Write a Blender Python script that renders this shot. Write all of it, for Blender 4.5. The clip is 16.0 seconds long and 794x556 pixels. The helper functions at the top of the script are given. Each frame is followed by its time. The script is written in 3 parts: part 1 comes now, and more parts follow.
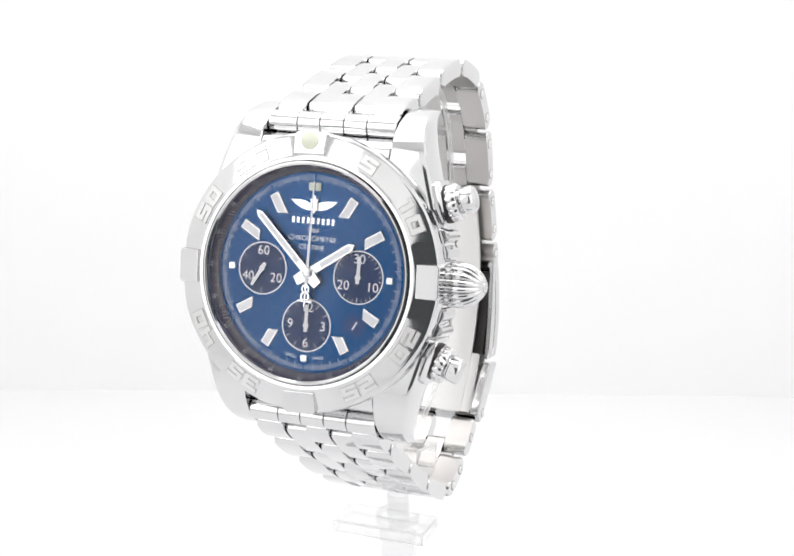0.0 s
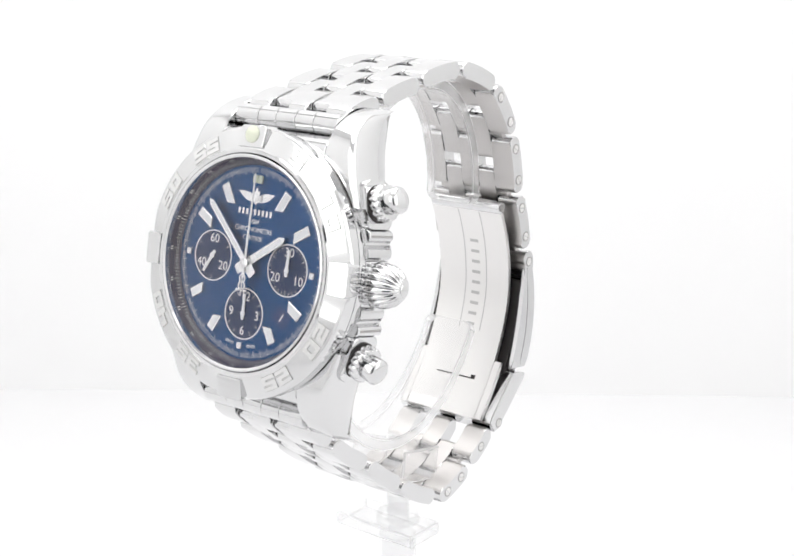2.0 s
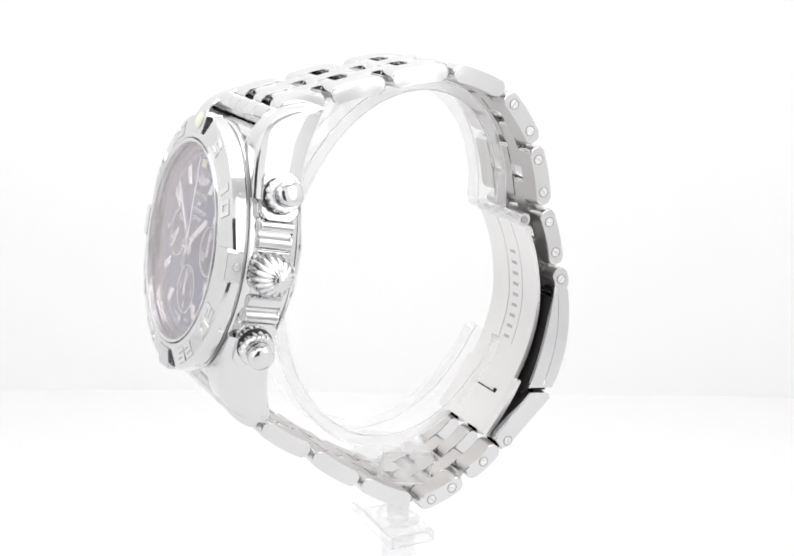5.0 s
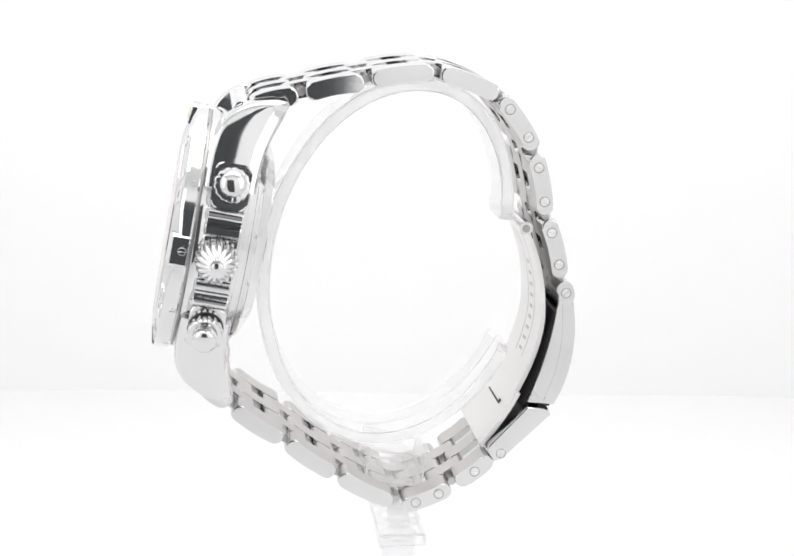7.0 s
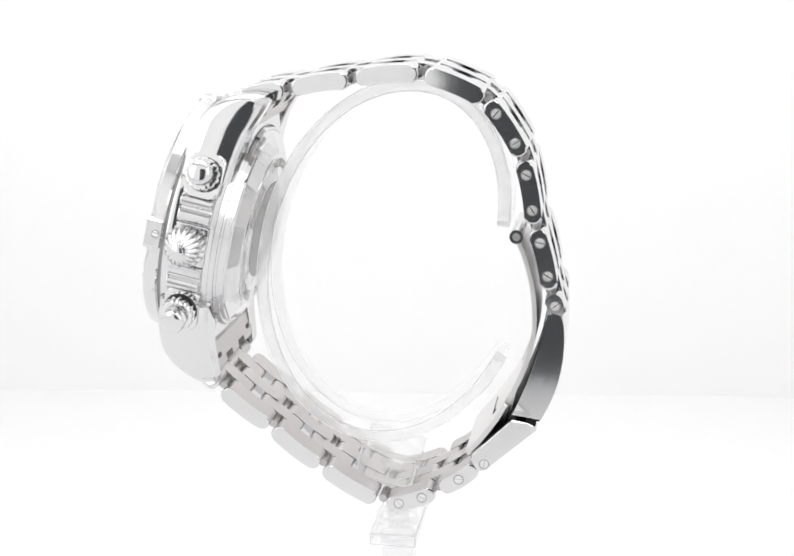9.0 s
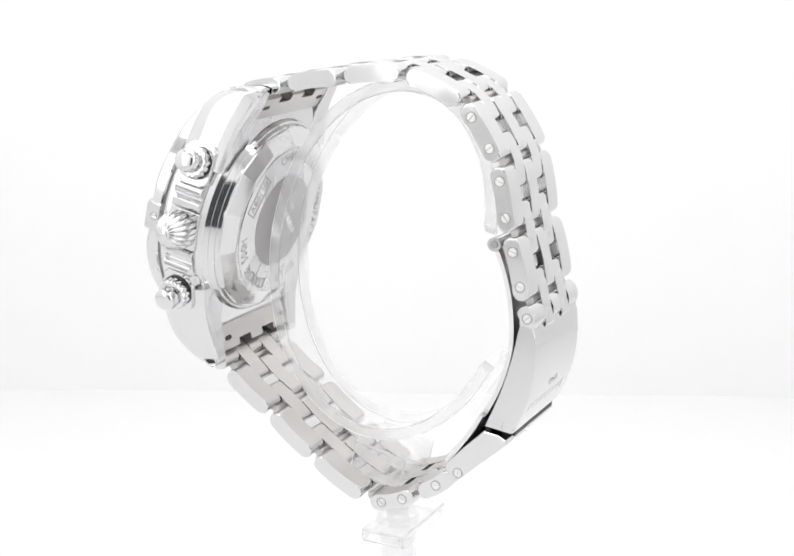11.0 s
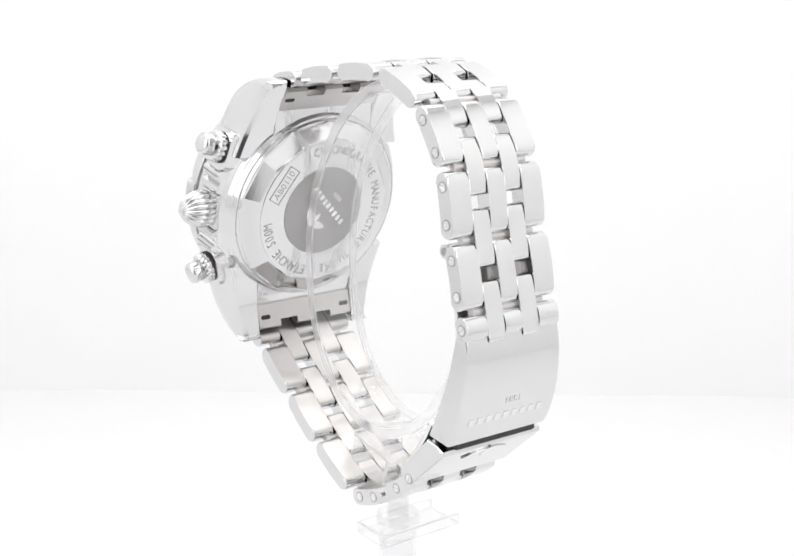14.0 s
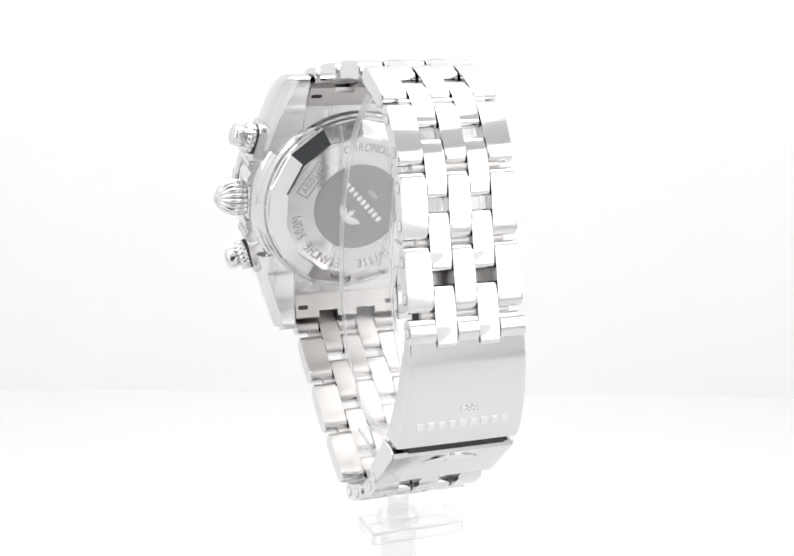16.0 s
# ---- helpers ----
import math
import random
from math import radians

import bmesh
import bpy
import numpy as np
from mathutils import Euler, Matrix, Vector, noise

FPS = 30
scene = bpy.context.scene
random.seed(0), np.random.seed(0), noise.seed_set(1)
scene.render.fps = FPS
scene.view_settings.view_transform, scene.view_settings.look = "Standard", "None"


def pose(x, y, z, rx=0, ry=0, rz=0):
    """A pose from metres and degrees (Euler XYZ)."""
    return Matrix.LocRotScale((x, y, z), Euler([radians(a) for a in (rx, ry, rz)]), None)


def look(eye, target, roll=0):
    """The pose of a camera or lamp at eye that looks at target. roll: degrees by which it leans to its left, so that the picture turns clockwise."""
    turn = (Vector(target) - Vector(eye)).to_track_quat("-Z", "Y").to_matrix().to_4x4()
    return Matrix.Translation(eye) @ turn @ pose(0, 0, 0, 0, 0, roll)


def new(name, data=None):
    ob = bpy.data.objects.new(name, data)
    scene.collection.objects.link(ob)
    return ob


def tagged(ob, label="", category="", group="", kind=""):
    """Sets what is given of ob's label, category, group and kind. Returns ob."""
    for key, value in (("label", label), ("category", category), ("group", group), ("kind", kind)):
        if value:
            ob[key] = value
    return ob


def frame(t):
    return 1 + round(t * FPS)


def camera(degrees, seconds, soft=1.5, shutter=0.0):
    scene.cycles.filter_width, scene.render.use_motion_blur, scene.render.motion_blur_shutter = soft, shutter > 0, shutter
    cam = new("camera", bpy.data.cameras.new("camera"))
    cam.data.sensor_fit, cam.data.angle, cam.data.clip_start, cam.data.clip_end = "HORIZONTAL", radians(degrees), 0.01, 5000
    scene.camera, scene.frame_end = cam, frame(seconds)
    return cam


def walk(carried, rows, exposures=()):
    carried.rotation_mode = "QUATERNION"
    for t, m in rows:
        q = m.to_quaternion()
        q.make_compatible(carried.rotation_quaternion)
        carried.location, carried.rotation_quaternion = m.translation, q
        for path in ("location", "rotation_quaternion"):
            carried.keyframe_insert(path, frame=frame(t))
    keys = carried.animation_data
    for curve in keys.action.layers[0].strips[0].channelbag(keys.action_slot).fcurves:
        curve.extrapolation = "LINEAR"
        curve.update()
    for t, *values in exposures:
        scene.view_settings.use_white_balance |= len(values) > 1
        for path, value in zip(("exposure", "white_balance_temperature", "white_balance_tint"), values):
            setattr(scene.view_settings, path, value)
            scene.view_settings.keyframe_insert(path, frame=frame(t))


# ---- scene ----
# A steel wristwatch on a clear acrylic display stand turns before a fixed camera inside a white light tent.
MM = 0.001
EYE_HEIGHT = 0.16

cam = camera(31.8, 16.0, 1.75)
CAMERA_POSE = pose(0, -0.25, EYE_HEIGHT, 74.645, 0, 0.15) @ pose(0, 0, 0, 0, 0, 0.563)
walk(cam, [(0.0, CAMERA_POSE), (16.0, CAMERA_POSE)])

# turn of the display in degrees, second by second
TURN = [(0.0, 0.0), (0.5, -4.2), (1.0, -8.45), (1.5, -12.7), (2.0, -17.0), (2.5, -21.35), (3.0, -25.7), (3.5, -30.0),
        (4.0, -34.35), (5.0, -43.1), (6.0, -52.0), (6.5, -56.75), (7.0, -61.1), (7.5, -65.3), (8.0, -69.6), (8.5, -74.0), (9.0, -78.4),
        (10.0, -87.3), (11.0, -96.15), (11.5, -100.5), (12.0, -104.75), (12.5, -109.0), (13.0, -113.25), (13.5, -117.5),
        (14.0, -121.7), (14.5, -125.9), (15.0, -130.1), (15.5, -134.4), (16.0, -138.8)]

# the watch's own axes: x to three o'clock, y to twelve o'clock, z out of the dial
WATCH_REST = Matrix(((0.93534, 0.06213, -0.34825, -0.014365), (-0.35363, 0.18901, -0.91609, -0.036965),
                     (0.00891, 0.98001, 0.19876, EYE_HEIGHT - 0.057795), (0, 0, 0, 1)))
WATCH_REST = Matrix.LocRotScale(WATCH_REST.translation, WATCH_REST.to_quaternion(), None)

# ---- light ----
world = bpy.data.worlds.new("dim_room")
scene.world = world
world.use_nodes = True
world.node_tree.nodes["Background"].inputs[0].default_value = (0.9, 0.95, 1.0, 1)
world.node_tree.nodes["Background"].inputs[1].default_value = 0.09


def panel(name, m, sx, sy, watts):
    lamp = bpy.data.lights.new(name, "AREA")
    lamp.shape, lamp.size, lamp.size_y, lamp.energy, lamp.color = "RECTANGLE", sx, sy, watts, (1.0, 0.995, 0.985)
    ob = new(name, lamp)
    ob.matrix_world = m
    return ob


# unseen lamps, added above and at both front sides to suit dial and steel
panel("unseen_top_light", look((0, 0.015, 0.495), (0, 0.015, 0)), 0.50, 0.345, 1.50)
panel("added_side_light", look((-0.29, -0.23, 0.24), (0, -0.02, 0.12)), 0.22, 0.34, 0.245)
panel("added_side_light", look((0.29, -0.23, 0.24), (0, -0.02, 0.12)), 0.22, 0.34, 0.245)


# ---- materials ----
def material(name, color, metallic=0.0, rough=0.4, grain=0.0, grain_size=900.0, stretch=(1, 1, 1), vary=0.0, spec=0.5):
    m = bpy.data.materials.new(name)
    m.use_nodes = True
    nt = m.node_tree
    b = nt.nodes["Principled BSDF"]
    b.inputs["Base Color"].default_value = (*color, 1)
    b.inputs["Metallic"].default_value = metallic
    b.inputs["Roughness"].default_value = rough
    b.inputs["Specular IOR Level"].default_value = spec
    tc = nt.nodes.new("ShaderNodeTexCoord")
    if grain or vary:
        mp = nt.nodes.new("ShaderNodeMapping")
        mp.inputs["Scale"].default_value = stretch
        nt.links.new(tc.outputs["Object"], mp.inputs[0])
        n1 = nt.nodes.new("ShaderNodeTexNoise")
        n1.inputs["Scale"].default_value, n1.inputs["Detail"].default_value = grain_size, 4
        nt.links.new(mp.outputs[0], n1.inputs["Vector"])
        if grain:
            bp = nt.nodes.new("ShaderNodeBump")
            bp.inputs["Strength"].default_value, bp.inputs["Distance"].default_value = grain, 0.00005
            nt.links.new(n1.outputs[0], bp.inputs["Height"])
            nt.links.new(bp.outputs[0], b.inputs["Normal"])
        if vary:
            n2 = nt.nodes.new("ShaderNodeTexNoise")
            n2.inputs["Scale"].default_value, n2.inputs["Detail"].default_value = 160.0, 5
            nt.links.new(tc.outputs["Object"], n2.inputs["Vector"])
            mr = nt.nodes.new("ShaderNodeMapRange")
            mr.inputs["To Min"].default_value, mr.inputs["To Max"].default_value = max(0.02, rough - vary), rough + vary
            nt.links.new(n2.outputs[0], mr.inputs[0])
            nt.links.new(mr.outputs[0], b.inputs["Roughness"])
    return m


def radial_brushing(m, amount, turned):
    """Fine brushing about the part's own middle: out from it as on a sunray dial, or round it (turned by a quarter)."""
    nt = m.node_tree
    b = nt.nodes["Principled BSDF"]
    tg = nt.nodes.new("ShaderNodeTangent")
    tg.direction_type, tg.axis = "RADIAL", "Z"
    nt.links.new(tg.outputs[0], b.inputs["Tangent"])
    b.inputs["Anisotropic"].default_value = amount
    b.inputs["Anisotropic Rotation"].default_value = turned


def thin_glass(name, gloss_most, tint, veil=0.0, gloss_least=0.008, sheen=(1, 1, 1)):
    """Clear plastic or crystal: straight through, glossier towards its edges. veil: share of white haze mixed in, on
    edges in place of the light they gather.
    """
    m = bpy.data.materials.new(name)
    m.use_nodes = True
    nt = m.node_tree
    nt.nodes.remove(nt.nodes["Principled BSDF"])
    out = nt.nodes["Material Output"]
    clear, gloss, mix, edge = (nt.nodes.new(k) for k in ("ShaderNodeBsdfTransparent", "ShaderNodeBsdfGlossy", "ShaderNodeMixShader", "ShaderNodeLayerWeight"))
    steep, scale = nt.nodes.new("ShaderNodeMath"), nt.nodes.new("ShaderNodeMath")
    clear.inputs[0].default_value = (*tint, 1)
    gloss.inputs["Roughness"].default_value = 0.03
    gloss.inputs["Color"].default_value = (*sheen, 1)
    edge.inputs["Blend"].default_value = 0.5
    steep.operation, scale.operation = "POWER", "MULTIPLY_ADD"
    steep.inputs[1].default_value = 3.0
    scale.inputs[1].default_value, scale.inputs[2].default_value = gloss_most, gloss_least
    nt.links.new(edge.outputs["Facing"], steep.inputs[0])
    nt.links.new(steep.outputs[0], scale.inputs[0])
    nt.links.new(scale.outputs[0], mix.inputs[0])
    nt.links.new(clear.outputs[0], mix.inputs[1])
    nt.links.new(gloss.outputs[0], mix.inputs[2])
    last = mix
    if veil:
        haze, blend = nt.nodes.new("ShaderNodeBsdfDiffuse"), nt.nodes.new("ShaderNodeMixShader")
        haze.inputs[0].default_value = (0.95, 0.95, 0.955, 1)
        onward, both = nt.nodes.new("ShaderNodeBsdfTranslucent"), nt.nodes.new("ShaderNodeMixShader")
        onward.inputs[0].default_value = (0.97, 0.97, 0.975, 1)
        both.inputs[0].default_value = 0.75
        nt.links.new(haze.outputs[0], both.inputs[1])
        nt.links.new(onward.outputs[0], both.inputs[2])
        blend.inputs[0].default_value = veil
        nt.links.new(mix.outputs[0], blend.inputs[1])
        nt.links.new(both.outputs[0], blend.inputs[2])
        last = blend
    nt.links.new(last.outputs[0], out.inputs["Surface"])
    return m


POLISHED = material("polished_steel", (0.71, 0.71, 0.714), 1.0, 0.085, 0.04, 500, (1, 1, 1), 0.03)
SATIN = material("satin_steel", (0.79, 0.787, 0.782), 1.0, 0.18, 0.25, 1200, (1, 0.06, 0.06), 0.05)
BRUSHED = material("brushed_steel", (0.58, 0.562, 0.552), 1.0, 0.36, 0.35, 1500, (0.05, 1, 1), 0.06)
BLADE_STEEL = material("light_brushed_steel", (0.82, 0.81, 0.80), 1.0, 0.34, 0.25, 1500, (0.05, 1, 1), 0.05)
ENGRAVED = material("engraved_steel", (0.42, 0.41, 0.40), 1.0, 0.45, 0.2, 1500)
OUTLINE = material("numeral_outline_steel", (0.52, 0.515, 0.51), 1.0, 0.35, 0.1, 1500)
MEDALLION = material("grey_brushed_medallion", (0.40, 0.39, 0.385), 1.0, 0.32, 0.25, 1500, (0.06, 1, 1), 0.05)
# near black: stands in for shade in gaps and slots, also colours catch and seals
SHADOW_STEEL = material("gap_shade_and_dark_parts", (0.05, 0.045, 0.045), 0.6, 0.5)
DIAL_BLUE = material("blue_sunray_dial", (0.005, 0.056, 0.172), 0.9, 0.30)
DIAL_NAVY = material("navy_subdial", (0.009, 0.027, 0.083), 0.7, 0.34)
REHAUT_BLUE = material("midnight_blue_ring", (0.018, 0.017, 0.042), 0.0, 0.28, 0.1, 1500, spec=0.5)
DATE_BLUE = material("deep_blue_date_disc", (0.008, 0.040, 0.15), 0.2, 0.4)
PRINT_WHITE = material("white_print", (0.82, 0.83, 0.84), 0.0, 0.5)
LUME = material("pale_lume", (0.77, 0.80, 0.66), 0.0, 0.55, 0.1, 3000)
RHODIUM = material("rhodium", (0.80, 0.80, 0.80), 1.0, 0.2, 0.05, 900)
radial_brushing(DIAL_BLUE, 0.75, 0.25)
radial_brushing(DIAL_NAVY, 0.7, 0.0)
CRYSTAL = thin_glass("sapphire_crystal", 1.0, (0.99, 0.99, 0.995), 0.0, 0.014, (1.0, 0.94, 0.945))
ACRYLIC = thin_glass("clear_acrylic", 0.6, (0.996, 0.996, 0.997), 0.06, 0.03)
ACRYLIC_ROD = thin_glass("clear_acrylic_rod", 0.4, (0.985, 0.985, 0.987), 0.16)
ACRYLIC_BLOCK = thin_glass("thick_acrylic_block", 0.6, (0.99, 0.99, 0.99), 0.13, 0.04)
# edge and arris: white veil and tint painted in for light gathered in the acrylic
ACRYLIC_EDGE = thin_glass("whitened_acrylic_edge", 0.6, (0.99, 0.99, 0.992), 0.26, 0.06)
ACRYLIC_ARRIS = thin_glass("light_line_acrylic_arris", 0.6, (0.93, 0.93, 0.935), 0.7)
FABRIC = material("white_diffuser_fabric", (0.90, 0.90, 0.90), 0.0, 0.9, 0.15, 2500, vary=0.04, spec=0.1)
BACKDROP = material("white_backdrop_fabric", (0.93, 0.93, 0.935), 0.0, 0.9, 0.1, 2500, vary=0.04, spec=0.1)
SHEET = material("white_acrylic_sheet", (0.75, 0.75, 0.76), 0.0, 0.5, 0.05, 400, vary=0.08, spec=0.2)


# ---- building tools ----
def finish(bm, mat, name, angle=32):
    bmesh.ops.recalc_face_normals(bm, faces=bm.faces)
    me = bpy.data.meshes.new(name)
    bm.to_mesh(me)
    bm.free()
    for p in me.polygons:
        p.use_smooth = True
    me.set_sharp_from_angle(angle=radians(angle))
    me.materials.append(mat)
    return me


def part(name, bm, mat, parent, label="", m=None, angle=32):
    """One mesh object under a thing or a part."""
    ob = new(name, finish(bm, mat, name, angle))
    ob.parent = parent
    mod = ob.modifiers.new("even_shading", "WEIGHTED_NORMAL")
    mod.keep_sharp, mod.weight = True, 100
    if m is not None:
        ob.matrix_basis = m
    return tagged(ob, label)


def again(ob, parent, m=None):
    """The same mesh once more as a part."""
    c = new(ob.name.split(".")[0], ob.data)
    c.parent = parent
    if m is not None:
        c.matrix_basis = m
    if "label" in ob:
        c["label"] = ob["label"]
    return c


def lathe(profile, n=96, closed=True, flute=None):
    """Turned body about z; profile of (radius, height) in millimetres. flute: a function of angle and height that scales the radius."""
    bm = bmesh.new()
    rows = []
    for r, h in profile:
        row = []
        for i in range(n):
            a = 2 * math.pi * i / n
            k = flute(a, h) if flute else 1
            row.append(bm.verts.new((r * k * math.cos(a) * MM, r * k * math.sin(a) * MM, h * MM)))
        rows.append(row)
    pairs = list(zip(rows, rows[1:])) + ([(rows[-1], rows[0])] if closed else [])
    for a, b in pairs:
        for i in range(n):
            j = (i + 1) % n
            bm.faces.new((a[i], a[j], b[j], b[i]))
    if not closed:
        bm.faces.new(rows[0])
        bm.faces.new(rows[-1])
    return bm


def prism(poly, z0, z1, bevel=0.0, segments=2, place=None):
    """Outline (x, y) in millimetres raised from z0 to z1. place: a function from (x, y, z) to the corner's place."""
    bm = bmesh.new()
    place = place or (lambda x, y, z: (x, y, z))
    lo = [bm.verts.new(Vector(place(x, y, z0)) * MM) for x, y in poly]
    hi = [bm.verts.new(Vector(place(x, y, z1)) * MM) for x, y in poly]
    n = len(poly)
    a, b = bm.faces.new(lo[::-1]), bm.faces.new(hi)
    for i in range(n):
        bm.faces.new((lo[i], lo[(i + 1) % n], hi[(i + 1) % n], hi[i]))
    if bevel:
        edges = list({e for f in (a, b) for e in f.edges})
        bmesh.ops.bevel(bm, geom=edges, offset=bevel * MM, segments=segments, affect="EDGES", profile=0.5, clamp_overlap=True)
    return bm


def box(x0, x1, y0, y1, z0, z1, bevel=0.0, segments=2):
    bm = prism([(x0, y0), (x1, y0), (x1, y1), (x0, y1)], z0, z1)
    if bevel:
        bmesh.ops.bevel(bm, geom=bm.edges[:], offset=bevel * MM, segments=segments, affect="EDGES", profile=0.5, clamp_overlap=True)
    return bm


def join(*bms):
    out = bmesh.new()
    for b in bms:
        me = bpy.data.meshes.new("tmp")
        b.to_mesh(me)
        b.free()
        out.from_mesh(me)
        bpy.data.meshes.remove(me)
    return out


def moved(bm, m):
    bmesh.ops.transform(bm, matrix=m, verts=bm.verts)
    return bm


def at(x, y, z, rx=0, ry=0, rz=0):
    """A pose in millimetres and degrees."""
    return pose(x * MM, y * MM, z * MM, rx, ry, rz)


def lettering(body, size, depth=0.05, line=0.0):
    """Text of that cap height in millimetres, centred on its origin; line: only its outline, of that radius."""
    cu = bpy.data.curves.new("letters", "FONT")
    cu.body, cu.size, cu.align_x, cu.align_y = body, size / 0.7 * MM, "CENTER", "CENTER"
    cu.resolution_u = 3
    if line:
        cu.fill_mode, cu.bevel_depth, cu.bevel_resolution = "NONE", line * MM, 1
    else:
        cu.extrude = depth * MM
    ob = new("letters", cu)
    dg = bpy.context.evaluated_depsgraph_get()
    me = bpy.data.meshes.new_from_object(ob.evaluated_get(dg))
    bm = bmesh.new()
    bm.from_mesh(me)
    bpy.data.objects.remove(ob)
    bpy.data.curves.remove(cu)
    bpy.data.meshes.remove(me)
    return bm


def arc_lettering(body, size, radius, middle, step, depth=0.05, outward=True):
    """Letters along a circle, clockwise seen from +z, tops outward; middle: the clock angle in degrees of the middle letter."""
    bms = []
    for i, ch in enumerate(body):
        if ch == " ":
            continue
        a = middle + (i - (len(body) - 1) / 2) * step
        bms.append(moved(lettering(ch, size, depth), pose(0, 0, 0, 0, 0, -a) @ at(0, radius, 0) @ Matrix.Diagonal((0.74, 1, 1, 1))))
    return join(*bms)


def bars(parent, m, count, step, wide, high, z0, z1, mat):
    """A word as a row of plain bars."""
    first = None
    for i in range(count):
        where = m @ at((i - (count - 1) / 2) * step, 0, 0)
        if first is None:
            first = part("bar", box(-wide / 2, wide / 2, -high / 2, high / 2, z0, z1), mat, parent, "", where)
        else:
            again(first, parent, where)


# ---- the light tent ----
def slab(name, x0, x1, y0, y1, z0, z1, mat, label):
    bm = box(x0, x1, y0, y1, z0, z1)
    ob = new(name, finish(bm, mat, name))
    return tagged(ob, label, "", "", "structure")


def tent():
    slab("floor", -340, 340, -330, 188, -4, 0, SHEET, "white acrylic sheet on which the display turns")
    slab("wall_north", -346, 346, 188, 196, -4, 500, BACKDROP, "plain white fabric backdrop behind the display")
    slab("wall_west", -346, -340, -330, 188, 0, 500, FABRIC, "white diffuser fabric side of the light tent")
    slab("wall_east", 340, 346, -330, 188, 0, 500, FABRIC, "white diffuser fabric side of the light tent")
    slab("ceiling", -346, 346, -330, 196, 500, 506, FABRIC, "white diffuser fabric top of the light tent")
    # front, unseen behind the camera; its opening makes the steel's dark reflections
    bm = join(box(-340, -92, -336, -330, 0, 500), box(75, 340, -336, -330, 0, 500), box(-92, 75, -336, -330, 330, 500))
    tagged(new("wall_south", finish(bm, FABRIC, "wall_south")), "white fabric front with an upright opening", "", "", "structure")


tent()

# ---- the wristwatch ----
watch = new("wristwatch")
tagged(watch, "polished steel chronograph wristwatch with blue dial and steel bracelet", "wristwatch")


def smooth_path(points, n):
    """Points of a quadratic curve through three given ones' ends, bent towards the middle."""
    (x0, y0), (x1, y1), (x2, y2) = points
    out = []
    for i in range(n + 1):
        t = i / n
        out.append(((1 - t) ** 2 * x0 + 2 * t * (1 - t) * x1 + t * t * x2, (1 - t) ** 2 * y0 + 2 * t * (1 - t) * y1 + t * t * y2))
    return out


def strip_outline(path, thick, corner):
    """Closed outline round a path, with rounded ends."""
    pts = [Vector(p) for p in path]
    n = len(pts)
    tang = [(pts[min(i + 1, n - 1)] - pts[max(i - 1, 0)]).normalized() for i in range(n)]
    norm = [Vector((-t.y, t.x)) for t in tang]
    h = thick / 2
    top, bottom = [], []
    for i in range(n):
        top.append(pts[i] + norm[i] * h)
        bottom.append(pts[i] - norm[i] * h)

    def cap(c, t, nn):
        res = []
        for k in range(1, 9):
            a = math.pi * k / 9
            res.append(c + nn * (h * math.cos(a)) + t * (corner * math.sin(a) ** 0.8))
        return res
    return [tuple(p) for p in top + cap(pts[-1], tang[-1], norm[-1]) + bottom[::-1] + cap(pts[0], -tang[0], -norm[0])]


def side_place(y, z, x):
    return (x, y, z)


def link(path, x0, x1, thick=3.0, corner=1.35, bevel=0.42, label="", drift=0.0, mat=None):
    """A bracelet link: its side outline along a path of (y, z), from x0 to x1; brushed where it faces the wrist."""
    bm = prism(strip_outline(path, thick, corner), x0 + drift, x1 + drift, bevel, 2, side_place)
    bmesh.ops.recalc_face_normals(bm, faces=bm.faces)
    middle = Vector((0, -3.0, -38.0)) * MM
    for f in bm.faces:
        to_middle = middle - f.calc_center_median()
        to_middle.x = 0
        if abs(f.normal.x) < 0.5 and f.normal.dot(to_middle.normalized()) > 0.55:
            f.material_index = 1
    ob = part("link", bm, mat or POLISHED, watch, label)
    ob.data.materials.append(BRUSHED)
    return ob


def shorten(a, b, d0, d1):
    a, b = Vector(a), Vector(b)
    t = (b - a).normalized()
    return a + t * d0, b - t * d1


# outer links, by the ends of their middle line in (y, z), with half the bracelet's width
UPPER = [((24.6, -6.3), (28.3, -14.9), 10.95), ((28.9, -16.2), (32.6, -25.6), 10.8), ((33.3, -26.9), (36.5, -37.3), 10.6),
         ((36.7, -38.6), (34.9, -49.3), 10.5), ((34.4, -50.2), (26.8, -58.1), 10.35), ((25.8, -58.5), (15.5, -62.9), 10.35),
         ((14.6, -63.5), (4.7, -68.4), 10.35), ((3.8, -68.9), (0.0, -70.8), 10.35)]
LOWER = [((-24.7, -6.2), (-28.7, -13.1), 10.95), ((-29.5, -14.1), (-33.9, -23.8), 10.85), ((-34.5, -24.9), (-39.1, -34.6), 10.75),
         ((-39.6, -35.7), (-43.0, -46.4), 10.6), ((-43.6, -48.8), (-38.7, -56.9), 10.45), ((-37.6, -57.9), (-31.6, -63.3), 10.35)]
SCREWED = {(0, 4): 2, (0, 5): 2, (0, 6): 2, (0, 7): 1, (1, 4): 2, (1, 5): 1}


def screw_mesh(r=0.78):
    halves = []
    for s in (1, -1):
        poly = [(0.10 * s, -r * 0.98), (0.10 * s, r * 0.98)]
        poly += [(s * r * math.sin(math.pi * k / 8), r * math.cos(math.pi * k / 8)) for k in range(1, 8)]
        halves.append(prism(poly, -0.3, 0.10, 0.04, 1))
    return join(*halves)


